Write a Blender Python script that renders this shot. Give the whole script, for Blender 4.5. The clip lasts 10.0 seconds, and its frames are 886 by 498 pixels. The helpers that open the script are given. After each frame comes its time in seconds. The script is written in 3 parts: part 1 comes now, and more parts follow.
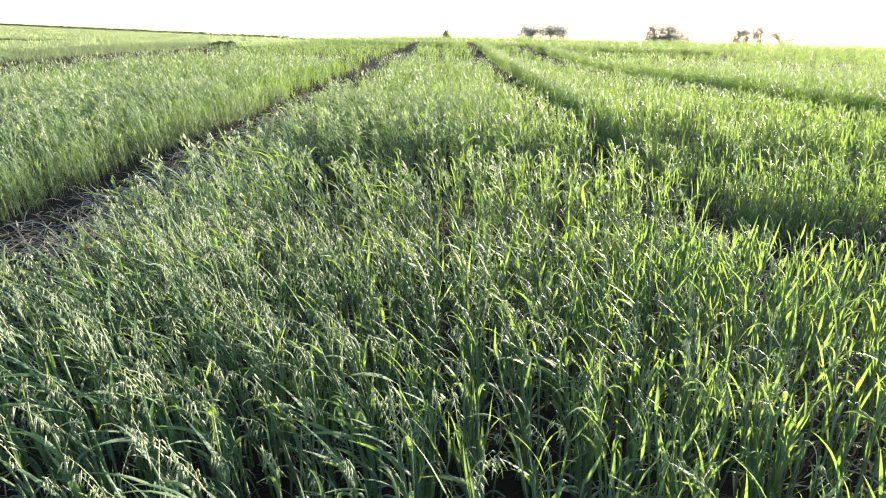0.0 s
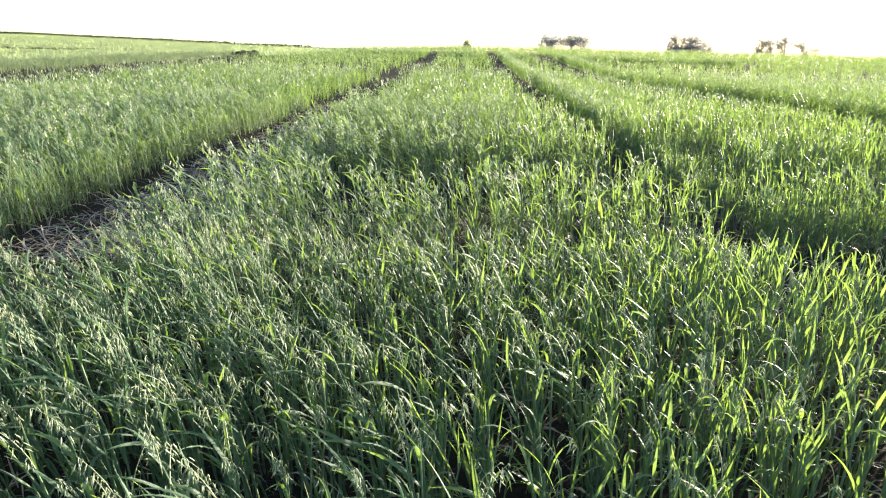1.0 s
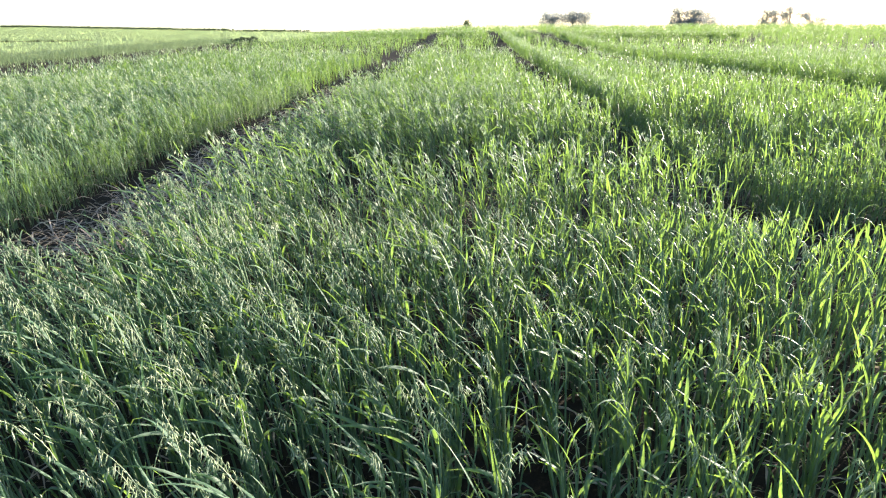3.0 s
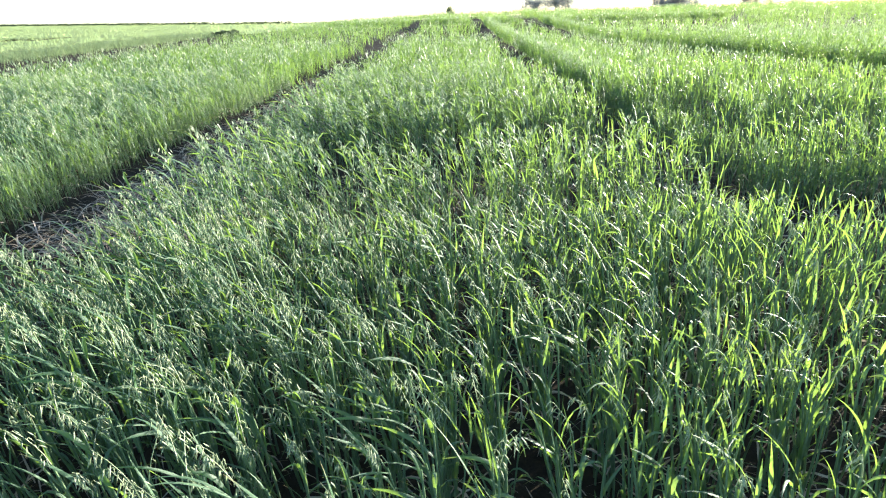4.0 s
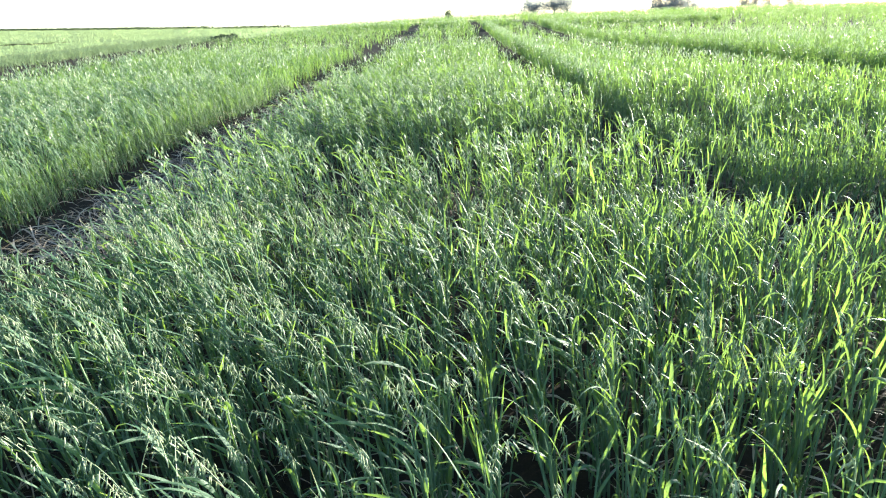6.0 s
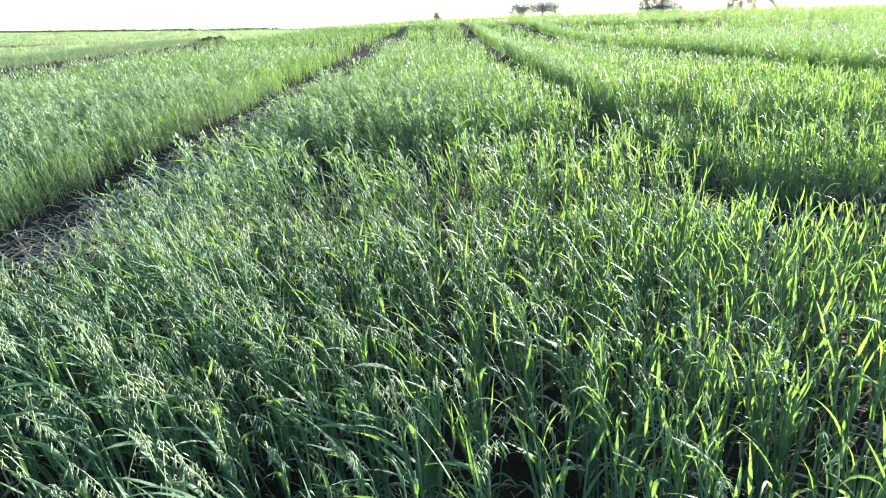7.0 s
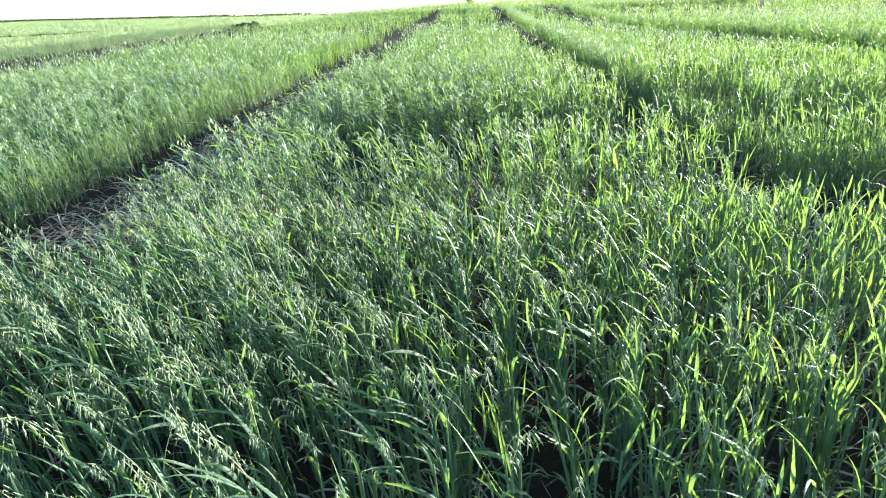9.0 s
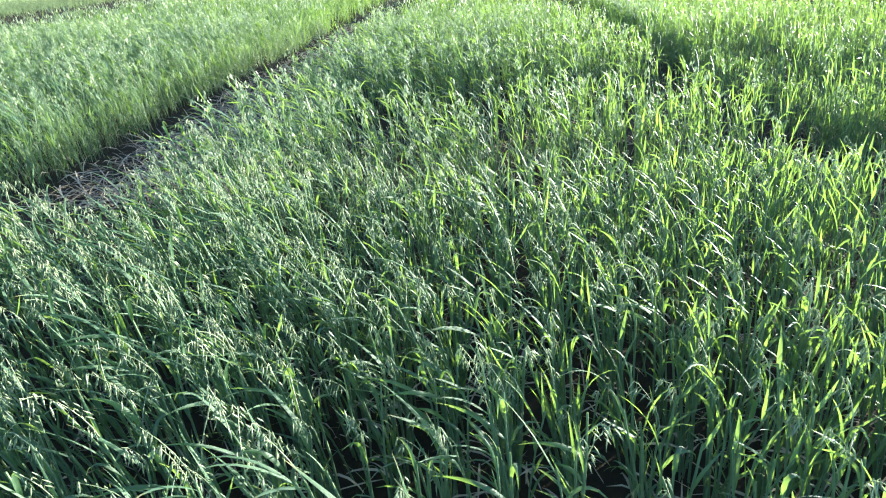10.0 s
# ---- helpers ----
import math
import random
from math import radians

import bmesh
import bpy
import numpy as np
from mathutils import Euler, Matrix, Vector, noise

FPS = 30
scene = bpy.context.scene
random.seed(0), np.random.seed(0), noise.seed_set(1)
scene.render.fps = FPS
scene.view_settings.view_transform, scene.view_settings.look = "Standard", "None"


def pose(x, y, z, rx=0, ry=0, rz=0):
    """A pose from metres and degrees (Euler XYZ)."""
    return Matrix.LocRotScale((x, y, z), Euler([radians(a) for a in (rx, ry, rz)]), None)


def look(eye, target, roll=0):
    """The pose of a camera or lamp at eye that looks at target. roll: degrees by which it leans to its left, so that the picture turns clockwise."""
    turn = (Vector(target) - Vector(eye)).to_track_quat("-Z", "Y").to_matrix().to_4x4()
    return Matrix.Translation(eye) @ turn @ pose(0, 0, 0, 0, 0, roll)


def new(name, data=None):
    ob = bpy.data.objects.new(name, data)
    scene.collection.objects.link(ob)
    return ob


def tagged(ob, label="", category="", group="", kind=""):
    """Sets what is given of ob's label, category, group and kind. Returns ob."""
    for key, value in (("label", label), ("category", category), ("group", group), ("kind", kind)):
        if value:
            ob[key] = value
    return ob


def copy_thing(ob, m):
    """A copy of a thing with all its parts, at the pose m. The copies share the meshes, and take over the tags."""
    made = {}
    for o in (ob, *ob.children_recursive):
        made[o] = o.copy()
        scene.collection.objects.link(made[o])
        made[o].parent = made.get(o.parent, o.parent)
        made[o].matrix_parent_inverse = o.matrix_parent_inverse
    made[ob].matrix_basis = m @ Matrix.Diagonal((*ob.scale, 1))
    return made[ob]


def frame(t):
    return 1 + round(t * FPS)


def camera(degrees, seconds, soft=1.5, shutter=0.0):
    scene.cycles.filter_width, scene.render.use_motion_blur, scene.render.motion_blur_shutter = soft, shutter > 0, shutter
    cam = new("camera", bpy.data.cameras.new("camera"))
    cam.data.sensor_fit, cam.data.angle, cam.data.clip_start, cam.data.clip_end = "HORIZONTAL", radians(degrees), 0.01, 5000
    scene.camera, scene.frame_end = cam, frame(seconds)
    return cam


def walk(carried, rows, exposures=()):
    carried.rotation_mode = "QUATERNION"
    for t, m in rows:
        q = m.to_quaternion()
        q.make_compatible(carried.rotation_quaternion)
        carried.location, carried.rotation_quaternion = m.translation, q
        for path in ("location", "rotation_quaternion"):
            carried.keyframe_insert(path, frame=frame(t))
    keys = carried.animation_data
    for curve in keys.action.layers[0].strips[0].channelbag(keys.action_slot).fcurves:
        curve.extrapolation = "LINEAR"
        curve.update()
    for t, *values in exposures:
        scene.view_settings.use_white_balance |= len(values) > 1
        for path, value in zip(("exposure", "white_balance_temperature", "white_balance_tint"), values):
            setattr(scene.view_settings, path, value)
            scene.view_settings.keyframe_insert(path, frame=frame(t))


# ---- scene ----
cam = camera(72.6, 10.0, 1.15)
PATH = [
    (0, (-0.419, 0.121, 1.354), (-0.42, 2.001, 0.672), 1.3),
    (0.2, (-0.421, 0.125, 1.358), (-0.466, 2.011, 0.698), 1.6),
    (0.5, (-0.425, 0.131, 1.364), (-0.545, 2.02, 0.718), 1.8),
    (0.7, (-0.417, 0.127, 1.362), (-0.588, 2.017, 0.733), 1.6),
    (0.8, (-0.413, 0.124, 1.36), (-0.561, 2.015, 0.725), 1.5),
    (1, (-0.405, 0.12, 1.358), (-0.466, 2.008, 0.702), 1.4),
    (1.2, (-0.407, 0.121, 1.359), (-0.402, 1.999, 0.671), 1.4),
    (1.5, (-0.409, 0.123, 1.361), (-0.466, 2.007, 0.69), 0.7),
    (1.7, (-0.409, 0.123, 1.359), (-0.495, 2.009, 0.697), 0.6),
    (2, (-0.409, 0.123, 1.357), (-0.5, 2.004, 0.682), 0.5),
    (2.2, (-0.41, 0.125, 1.357), (-0.499, 2.0, 0.667), 0.4),
    (2.5, (-0.411, 0.128, 1.356), (-0.518, 1.997, 0.653), 0.4),
    (2.7, (-0.414, 0.129, 1.355), (-0.516, 1.997, 0.65), 0.1),
    (3.8, (-0.429, 0.132, 1.352), (-0.446, 1.991, 0.615), -0.9),
    (4, (-0.416, 0.131, 1.356), (-0.463, 1.986, 0.611), -1.9),
    (4.3, (-0.413, 0.132, 1.354), (-0.456, 1.982, 0.597), -1.5),
    (4.5, (-0.411, 0.132, 1.353), (-0.474, 1.982, 0.594), -1.5),
    (4.8, (-0.406, 0.135, 1.355), (-0.507, 1.989, 0.611), -1.5),
    (5, (-0.403, 0.137, 1.356), (-0.493, 1.992, 0.614), -1.7),
    (5.3, (-0.401, 0.136, 1.355), (-0.469, 1.992, 0.613), -1.8),
    (5.5, (-0.399, 0.135, 1.355), (-0.461, 1.994, 0.62), -2.1),
    (5.7, (-0.399, 0.135, 1.355), (-0.445, 1.994, 0.62), -2.2),
    (6.8, (-0.402, 0.132, 1.357), (-0.454, 1.99, 0.619), -1.6),
    (7, (-0.396, 0.13, 1.357), (-0.408, 1.992, 0.626), -2.0),
    (7.2, (-0.397, 0.13, 1.356), (-0.391, 1.992, 0.626), -1.7),
    (7.5, (-0.398, 0.129, 1.355), (-0.444, 1.988, 0.619), -2.1),
    (7.7, (-0.399, 0.135, 1.352), (-0.445, 1.993, 0.615), -2.6),
    (8, (-0.4, 0.143, 1.348), (-0.414, 1.978, 0.554), -1.6),
    (8.2, (-0.401, 0.145, 1.35), (-0.461, 1.976, 0.55), -1.4),
    (8.5, (-0.403, 0.149, 1.354), (-0.487, 1.979, 0.552), -1.2),
    (8.7, (-0.403, 0.149, 1.353), (-0.489, 1.991, 0.578), -1.4),
    (9, (-0.402, 0.15, 1.352), (-0.515, 1.992, 0.581), -2.7),
    (9.2, (-0.409, 0.161, 1.349), (-0.604, 1.997, 0.585), -4.3),
    (9.5, (-0.419, 0.177, 1.345), (-0.693, 1.992, 0.55), -5.3),
    (9.7, (-0.448, 0.223, 1.346), (-0.712, 2.0, 0.469), -4.7),
    (9.9, (-0.477, 0.27, 1.347), (-0.67, 2.037, 0.431), -3.6),
    (10, (-0.507, 0.273, 1.321), (-0.663, 2.059, 0.435), -2.6),
]
EXPOSURES = [(0, 2.15, 7100, 15), (0.9, 2.08, 7000, 15), (2.7, 2.02, 6650, 13), (4.0, 2.25, 6380, 7), (5.5, 2.27, 6250, 4), (7.5, 2.26, 6150, 3), (9.4, 2.26, 6100, 2), (10, 2.39, 6080, 2)]
walk(cam, [(t, look(eye, target, roll)) for t, eye, target, roll in PATH], EXPOSURES)


# ---- world, sun, light ----
SUN_AZ, SUN_EL = 48.0, 8.0          # degrees to the right of the tracks' direction, degrees up
world = bpy.data.worlds.new("sky")
scene.world = world
world.use_nodes = True
wn, wl = world.node_tree.nodes, world.node_tree.links
sky = wn.new("ShaderNodeTexSky")
sky.sky_type, sky.sun_disc = "NISHITA", False
sky.sun_elevation, sky.sun_rotation = radians(SUN_EL), radians(SUN_AZ)
sky.air_density, sky.dust_density, sky.ozone_density = 0.6, 0.4, 1.5
wl.new(sky.outputs["Color"], wn["Background"].inputs["Color"])
wn["Background"].inputs["Strength"].default_value = 0.12
sun = new("sun", bpy.data.lights.new("sun", "SUN"))
sun.data.energy, sun.data.angle, sun.data.color = 5.0, radians(0.55), (1.0, 0.925, 0.79)
saz, sel = radians(SUN_AZ), radians(SUN_EL)
SUN_WAY = Vector((math.sin(saz) * math.cos(sel), math.cos(saz) * math.cos(sel), math.sin(sel)))
sun.matrix_world = look(SUN_WAY * 50, (0, 0, 0))


# ---- materials ----
def material(name):
    m = bpy.data.materials.new(name)
    m.use_nodes = True
    return m, m.node_tree.nodes, m.node_tree.links, m.node_tree.nodes["Principled BSDF"]


def math_node(n, l, op, a, b=None, clamp=False):
    k = n.new("ShaderNodeMath")
    k.operation, k.use_clamp = op, clamp
    for i, v in enumerate((a, b)):
        if v is None:
            continue
        if isinstance(v, (int, float)):
            k.inputs[i].default_value = v
        else:
            l.new(v, k.inputs[i])
    return k.outputs[0]


def mix_colour(n, l, fac, a, b, blend="MIX"):
    k = n.new("ShaderNodeMix")
    k.data_type, k.blend_type = "RGBA", blend
    for i, v in ((0, fac), (6, a), (7, b)):
        if isinstance(v, (int, float)):
            k.inputs[i].default_value = v
        elif isinstance(v, tuple):
            k.inputs[i].default_value = (*v, 1)
        else:
            l.new(v, k.inputs[i])
    return k.outputs[2]


def noise_node(n, l, scale, detail=3.0, rough=0.6, coords=None):
    k = n.new("ShaderNodeTexNoise")
    k.inputs["Scale"].default_value, k.inputs["Detail"].default_value, k.inputs["Roughness"].default_value = scale, detail, rough
    if coords is None:
        coords = n.new("ShaderNodeNewGeometry").outputs["Position"]
    l.new(coords, k.inputs["Vector"])
    return k.outputs["Fac"]


def own_random(n, l):
    """A value of its own for every loose piece and every object."""
    return math_node(n, l, "FRACT", math_node(n, l, "ADD", n.new("ShaderNodeNewGeometry").outputs["Random Per Island"],
                                              n.new("ShaderNodeObjectInfo").outputs["Random"]))


def plant_material(name, dark, light, glow, through_share, tip=(0.42, 0.34, 0.17), tip_share=0.3, rough=0.42, veins=True, shine=0.3, blotchy=0.3):
    m, n, l, bsdf = material(name)
    rnd = own_random(n, l)
    base = mix_colour(n, l, rnd, dark, light)
    patch = math_node(n, l, "MULTIPLY", noise_node(n, l, 0.9, 3), math_node(n, l, "MULTIPLY", noise_node(n, l, 0.13, 2), 2.2))
    base = mix_colour(n, l, math_node(n, l, "MULTIPLY", patch, 0.35), base, tuple(c * f for c, f in zip(light, (1.35, 1.12, 0.7))))
    blotch = noise_node(n, l, 45.0, 3)
    base = mix_colour(n, l, math_node(n, l, "MULTIPLY", blotch, blotchy), base, tuple(c * 0.55 for c in dark))
    uv = n.new("ShaderNodeSeparateXYZ")
    l.new(n.new("ShaderNodeUVMap").outputs["UV"], uv.inputs[0])
    if tip_share > 0:
        end = n.new("ShaderNodeMapRange")
        end.interpolation_type = "SMOOTHSTEP"
        end.inputs["From Min"].default_value, end.inputs["From Max"].default_value = 0.72, 1.0
        l.new(uv.outputs["Y"], end.inputs["Value"])
        odd = math_node(n, l, "FRACT", math_node(n, l, "MULTIPLY", rnd, 7.31))
        worn = math_node(n, l, "MULTIPLY", end.outputs[0], math_node(n, l, "LESS_THAN", odd, tip_share))
        base = mix_colour(n, l, worn, base, tip)
    if veins:
        rib = math_node(n, l, "SINE", math_node(n, l, "MULTIPLY", uv.outputs["X"], 56.0))
        base = mix_colour(n, l, math_node(n, l, "MULTIPLY", math_node(n, l, "ADD", rib, 1.0), 0.09), base, tuple(c * 1.9 for c in light))
        bump = n.new("ShaderNodeBump")
        bump.inputs["Strength"].default_value, bump.inputs["Distance"].default_value = 0.25, 0.001
        l.new(rib, bump.inputs["Height"])
        l.new(bump.outputs[0], bsdf.inputs["Normal"])
    l.new(base, bsdf.inputs["Base Color"])
    bsdf.inputs["Roughness"].default_value, bsdf.inputs["Specular IOR Level"].default_value = rough, shine
    thin = n.new("ShaderNodeBsdfTranslucent")
    lit = mix_colour(n, l, math_node(n, l, "FRACT", math_node(n, l, "MULTIPLY", rnd, 3.7)), tuple(c * 0.62 for c in glow), tuple(min(0.85, c * 1.1) for c in glow))
    lit = mix_colour(n, l, math_node(n, l, "MULTIPLY", blotch, 0.35), lit, tuple(c * 0.5 for c in glow))
    l.new(mix_colour(n, l, 0.72, base, lit), thin.inputs["Color"])
    both = n.new("ShaderNodeMixShader")
    both.inputs[0].default_value = through_share
    l.new(bsdf.outputs[0], both.inputs[1])
    l.new(thin.outputs[0], both.inputs[2])
    l.new(both.outputs[0], n["Material Output"].inputs["Surface"])
    return m


LEAF = plant_material("oat_leaf", (0.058, 0.130, 0.095), (0.160, 0.258, 0.170), (0.41, 0.63, 0.04), 0.46, rough=0.46, shine=0.44)
STEM = plant_material("oat_stem", (0.12, 0.20, 0.12), (0.23, 0.33, 0.19), (0.30, 0.46, 0.12), 0.2, tip_share=0.0, rough=0.38)
EAR = plant_material("oat_spikelet", (0.26, 0.36, 0.22), (0.50, 0.56, 0.41), (0.40, 0.52, 0.25), 0.28, tip_share=0.0, rough=0.45, veins=False)
MEADOW = plant_material("pale_crop", (0.50, 0.64, 0.27), (0.57, 0.69, 0.33), (0.61, 0.77, 0.34), 0.6, tip_share=0.0, veins=False, rough=0.55, blotchy=0.1)
VERGE = plant_material("verge_grass", (0.16, 0.24, 0.12), (0.29, 0.37, 0.21), (0.35, 0.47, 0.20), 0.42, tip_share=0.25, veins=False, rough=0.6)
# skyline leaves: haze and glare are put into these pale grey colours
HAZED_LEAF = plant_material("hazed_tree_leaf", (0.24, 0.27, 0.26), (0.36, 0.38, 0.37), (0.56, 0.60, 0.58), 0.7, tip_share=0.0, veins=False, rough=0.6)
DARK_WEED = plant_material("dark_weed", (0.05, 0.085, 0.05), (0.10, 0.14, 0.075), (0.16, 0.24, 0.08), 0.35, tip_share=0.0, veins=False, rough=0.6)
DRY = plant_material("dry_straw", (0.46, 0.36, 0.28), (0.70, 0.60, 0.49), (0.5, 0.42, 0.30), 0.2, tip_share=0.0, veins=False, rough=0.65)


def soil_material():
    m, n, l, bsdf = material("soil")
    grain, clod, patch = noise_node(n, l, 160, 4, 0.7), noise_node(n, l, 22, 5, 0.65), noise_node(n, l, 1.1, 3)
    base = mix_colour(n, l, clod, (0.016, 0.013, 0.010), (0.050, 0.039, 0.028))
    base = mix_colour(n, l, math_node(n, l, "MULTIPLY", grain, 0.5), base, (0.070, 0.057, 0.040))
    base = mix_colour(n, l, math_node(n, l, "MULTIPLY", patch, 0.4), base, (0.040, 0.030, 0.022))
    l.new(base, bsdf.inputs["Base Color"])
    bsdf.inputs["Roughness"].default_value, bsdf.inputs["Specular IOR Level"].default_value = 0.95, 0.08
    bump = n.new("ShaderNodeBump")
    bump.inputs["Strength"].default_value, bump.inputs["Distance"].default_value = 0.9, 0.02
    l.new(math_node(n, l, "ADD", clod, math_node(n, l, "MULTIPLY", grain, 0.3)), bump.inputs["Height"])
    l.new(bump.outputs[0], bsdf.inputs["Normal"])
    return m


def bark_material():
    m, n, l, bsdf = material("bark")
    l.new(mix_colour(n, l, noise_node(n, l, 9, 5), (0.05, 0.04, 0.03), (0.14, 0.11, 0.085)), bsdf.inputs["Base Color"])
    bsdf.inputs["Roughness"].default_value = 0.9
    return m


SOIL, BARK = soil_material(), bark_material()

# ---- the lie of the land ----
rng = np.random.default_rng(7)
CREST = 60.0


def land(x, y):
    """Height of the ground: level round the eye, rising a little and falling away past a crest that lies farther off to the left."""
    x, y = np.asarray(x, float), np.asarray(y, float)
    edge = CREST + np.maximum(0, -14 - x) * 0.95
    past = np.maximum(0, y - edge)
    z = -0.021 * past * past / (past + 12)
    rise = np.clip((y - 22) / 36, 0, 1)
    z = z + 0.36 * rise * rise * (3 - 2 * rise) * np.clip((x + 10) / 9, 0, 1)
    roll = 0.012 * np.sin(x * 1.7 + 0.6 * np.sin(y * 0.8)) + 0.012 * np.sin(y * 1.3 + x * 0.4)
    return z + roll * np.clip(1 - np.hypot(x, y) / 30, 0, 1)


def third_track(y):
    """The two edges of the winding track on the right."""
    return (np.interp(y, (7, 9, 10.1, 11.6, 13.9, 15.8, 18.2, 23.4, 32.7, 43, 70), (5.7, 5.25, 5.0, 4.8, 4.55, 3.95, 3.72, 3.85, 4.1, 3.8, 4.4)),
            np.interp(y, (9, 11.7, 13.2, 15, 16, 17.5, 18.6, 19.8, 22.6, 28.6, 40, 51, 70), (7.1, 6.75, 6.4, 6.2, 6.0, 5.8, 5.4, 5.0, 4.75, 4.8, 5.0, 4.7, 5.3)))


def right_track(y):
    """The two edges of the wheel track to the right of the middle strip; it widens towards the headland."""
    return (np.interp(y, (2.9, 3.3, 3.8, 4.4, 5.6, 8.4, 14.6, 45), (1.02, 1.08, 1.14, 1.16, 1.1, 1.03, 0.88, 0.86)),
            np.interp(y, (4.2, 4.7, 5.1, 6.4, 7.3, 9.2, 14, 25, 60), (1.6, 1.56, 1.48, 1.46, 1.45, 1.44, 1.38, 1.34, 1.4)))


def left_track(y):
    """The two edges of the wide track to the left of the middle strip."""
    return (np.interp(y, (3.5, 8.5, 12, 20, 60), (-3.48, -3.5, -3.42, -3.3, -3.2)),
            np.interp(y, (2.3, 3.2, 7, 13, 60), (-2.10, -2.02, -1.98, -2.02, -2.04)))


def path_edge(y):
    """Where the oat ends at the farm path on the left."""
    return -9.5 - 0.1 * np.maximum(0, y - 15) + 0.1 * np.maximum(0, y - 33)


LEFT_IN, LEFT_OUT, RIGHT_IN = -2.06, -3.48, 1.2
PATH_OUT = -15.6


def crop(x, y):
    """How much of the oat stands at a place (0 to 1) and how high (1: full)."""
    wob = 0.04 * np.sin(y * 2.3 + 1.0) + 0.03 * np.sin(y * 5.1 + x)
    xs = x + wob
    keep, high = np.ones_like(x), np.ones_like(x)
    l_out, l_in = left_track(y)
    left = (xs > l_out) & (xs < l_in) & (y < 51)       # filled in past here so the camera sees no notch in the skyline
    # where the track swings round the front of the left-hand strip
    front = 2.60 + 0.12 * np.sin(4 * x)
    back = 3.74 + 0.2 * (xs + 3.5)
    left = np.where(y < 4.2, (xs < l_in) & (y > front) & (y < np.where(xs > l_out, 9, back)), left)
    keep[left], high[left] = np.where(y < 6.5, 0.03, 0.12)[left], 0.4
    # the strip beyond slopes down to its foot
    foot = l_out - xs
    high *= np.where((foot >= 0) & (foot < 0.3) & (y > 4.2), 0.72 + 0.93 * foot, 1)
    # the wheel track on the right and the bare headland in front of the right-hand strip
    r_in, r_out = right_track(y)
    slack = np.clip(0.02 * (y - 5), 0, 0.2)
    r_in, r_out = r_in - slack * 0.5, r_out + slack
    head = 3.12 - 0.55 * (xs - 1.1) + 0.06 * np.sin(9 * x)
    begin = 4.06 + 0.07 * np.sin(3 * x)
    bare = (xs > r_in) & (y > head) & ((xs < r_out) | (y < begin)) & (y < 51)
    keep[bare], high[bare] = np.where((y > 4.6) & (y < 8), 0.3, 0.02)[bare], 0.42
    keep[xs < path_edge(y)] = 0
    inner, outer = third_track(y)
    bend = (xs > inner - 0.1) & (xs < outer + 0.2) & (y < 53)
    keep[bend], high[bend] = 0.05, 0.3
    past, short = xs - outer - 0.2, inner - 0.1 - xs
    high *= np.where((past >= 0) & (past < 1.6), 1.16 - 0.1 * past, 1) * np.where((short >= 0) & (short < 0.7) & (y > 8), 0.84 + 0.22 * short, 1)
    # low growth beside the track, placed to fit the camera's view
    high[(xs > r_out) & (xs < 2.2 + 0.15 * np.sin(3 * y)) & (y > 4.75) & (y < 6.9)] *= 0.6
    # the thin belt across the strips, and a slighter dip behind the foremost plants
    belt = y - (5.16 + 0.12 * np.sin(x * 1.4) + 0.10 * np.clip(x, -2, 1))
    inside = x > LEFT_OUT
    thin = (np.abs(belt) < 0.44) & inside
    keep[thin] *= np.select([x > 0.85, x < -1.65], [0.6, 0.9], 0.2)[thin]
    high[thin] *= np.select([x > 0.85, x < -1.65], [0.74, 0.92], 0.5)[thin]
    dip = np.exp(-((y - 3.12 - 0.08 * np.sin(2.2 * x)) / 0.24) ** 2) * ((x > -1.5) & (x < 1.1))
    high *= np.where((y > 2.9) & (np.abs(xs - l_in - 0.15) < 0.15), 1.10, 1) * np.where((x < -1.75) & (y > 1.95) & (y < 2.9), 0.94, 1)
    keep *= 1 - 0.55 * dip
    high *= 1 - 0.2 * dip
    # the cross track far up the field
    far = y - np.where(x < 2, 38.4 - 0.6 * x, 37.2 - 0.12 * (x - 2)) - 0.3 * np.sin(x * 0.9)
    keep[(far > -2.0) & (far < 1.5) & (x > -9) & (x < 16)] = 0
    high[(far >= 1.5) & (far < 6)] *= 1.08
    return keep, high


# ---- building meshes from arrays ----
def mesh_from(name, verts, quads, uv, mats, index=None, smooth=True):
    me = bpy.data.meshes.new(name)
    verts, quads = np.ascontiguousarray(verts, np.float32), np.ascontiguousarray(quads, np.int32)
    me.vertices.add(len(verts))
    me.vertices.foreach_set("co", verts.ravel())
    me.loops.add(quads.size)
    me.loops.foreach_set("vertex_index", quads.ravel())
    me.polygons.add(len(quads))
    me.polygons.foreach_set("loop_start", np.arange(0, quads.size, 4, dtype=np.int32))
    for m in mats:
        me.materials.append(m)
    if index is not None:
        me.polygons.foreach_set("material_index", np.ascontiguousarray(index, np.int32))
    me.polygons.foreach_set("use_smooth", np.full(len(quads), smooth))
    layer = me.uv_layers.new(name="UVMap")
    layer.data.foreach_set("uv", np.ascontiguousarray(uv[quads.ravel()], np.float32).ravel())
    me.update(calc_edges=True)
    return me


def join(pieces):
    """Pieces of (verts, quads, uv, slot) to one set of arrays."""
    vs, qs, us, ix, at = [], [], [], [], 0
    for v, q, u, s in pieces:
        vs.append(v), qs.append(q + at), us.append(u), ix.append(np.full(len(q), s))
        at += len(v)
    return np.concatenate(vs), np.concatenate(qs), np.concatenate(us), np.concatenate(ix)


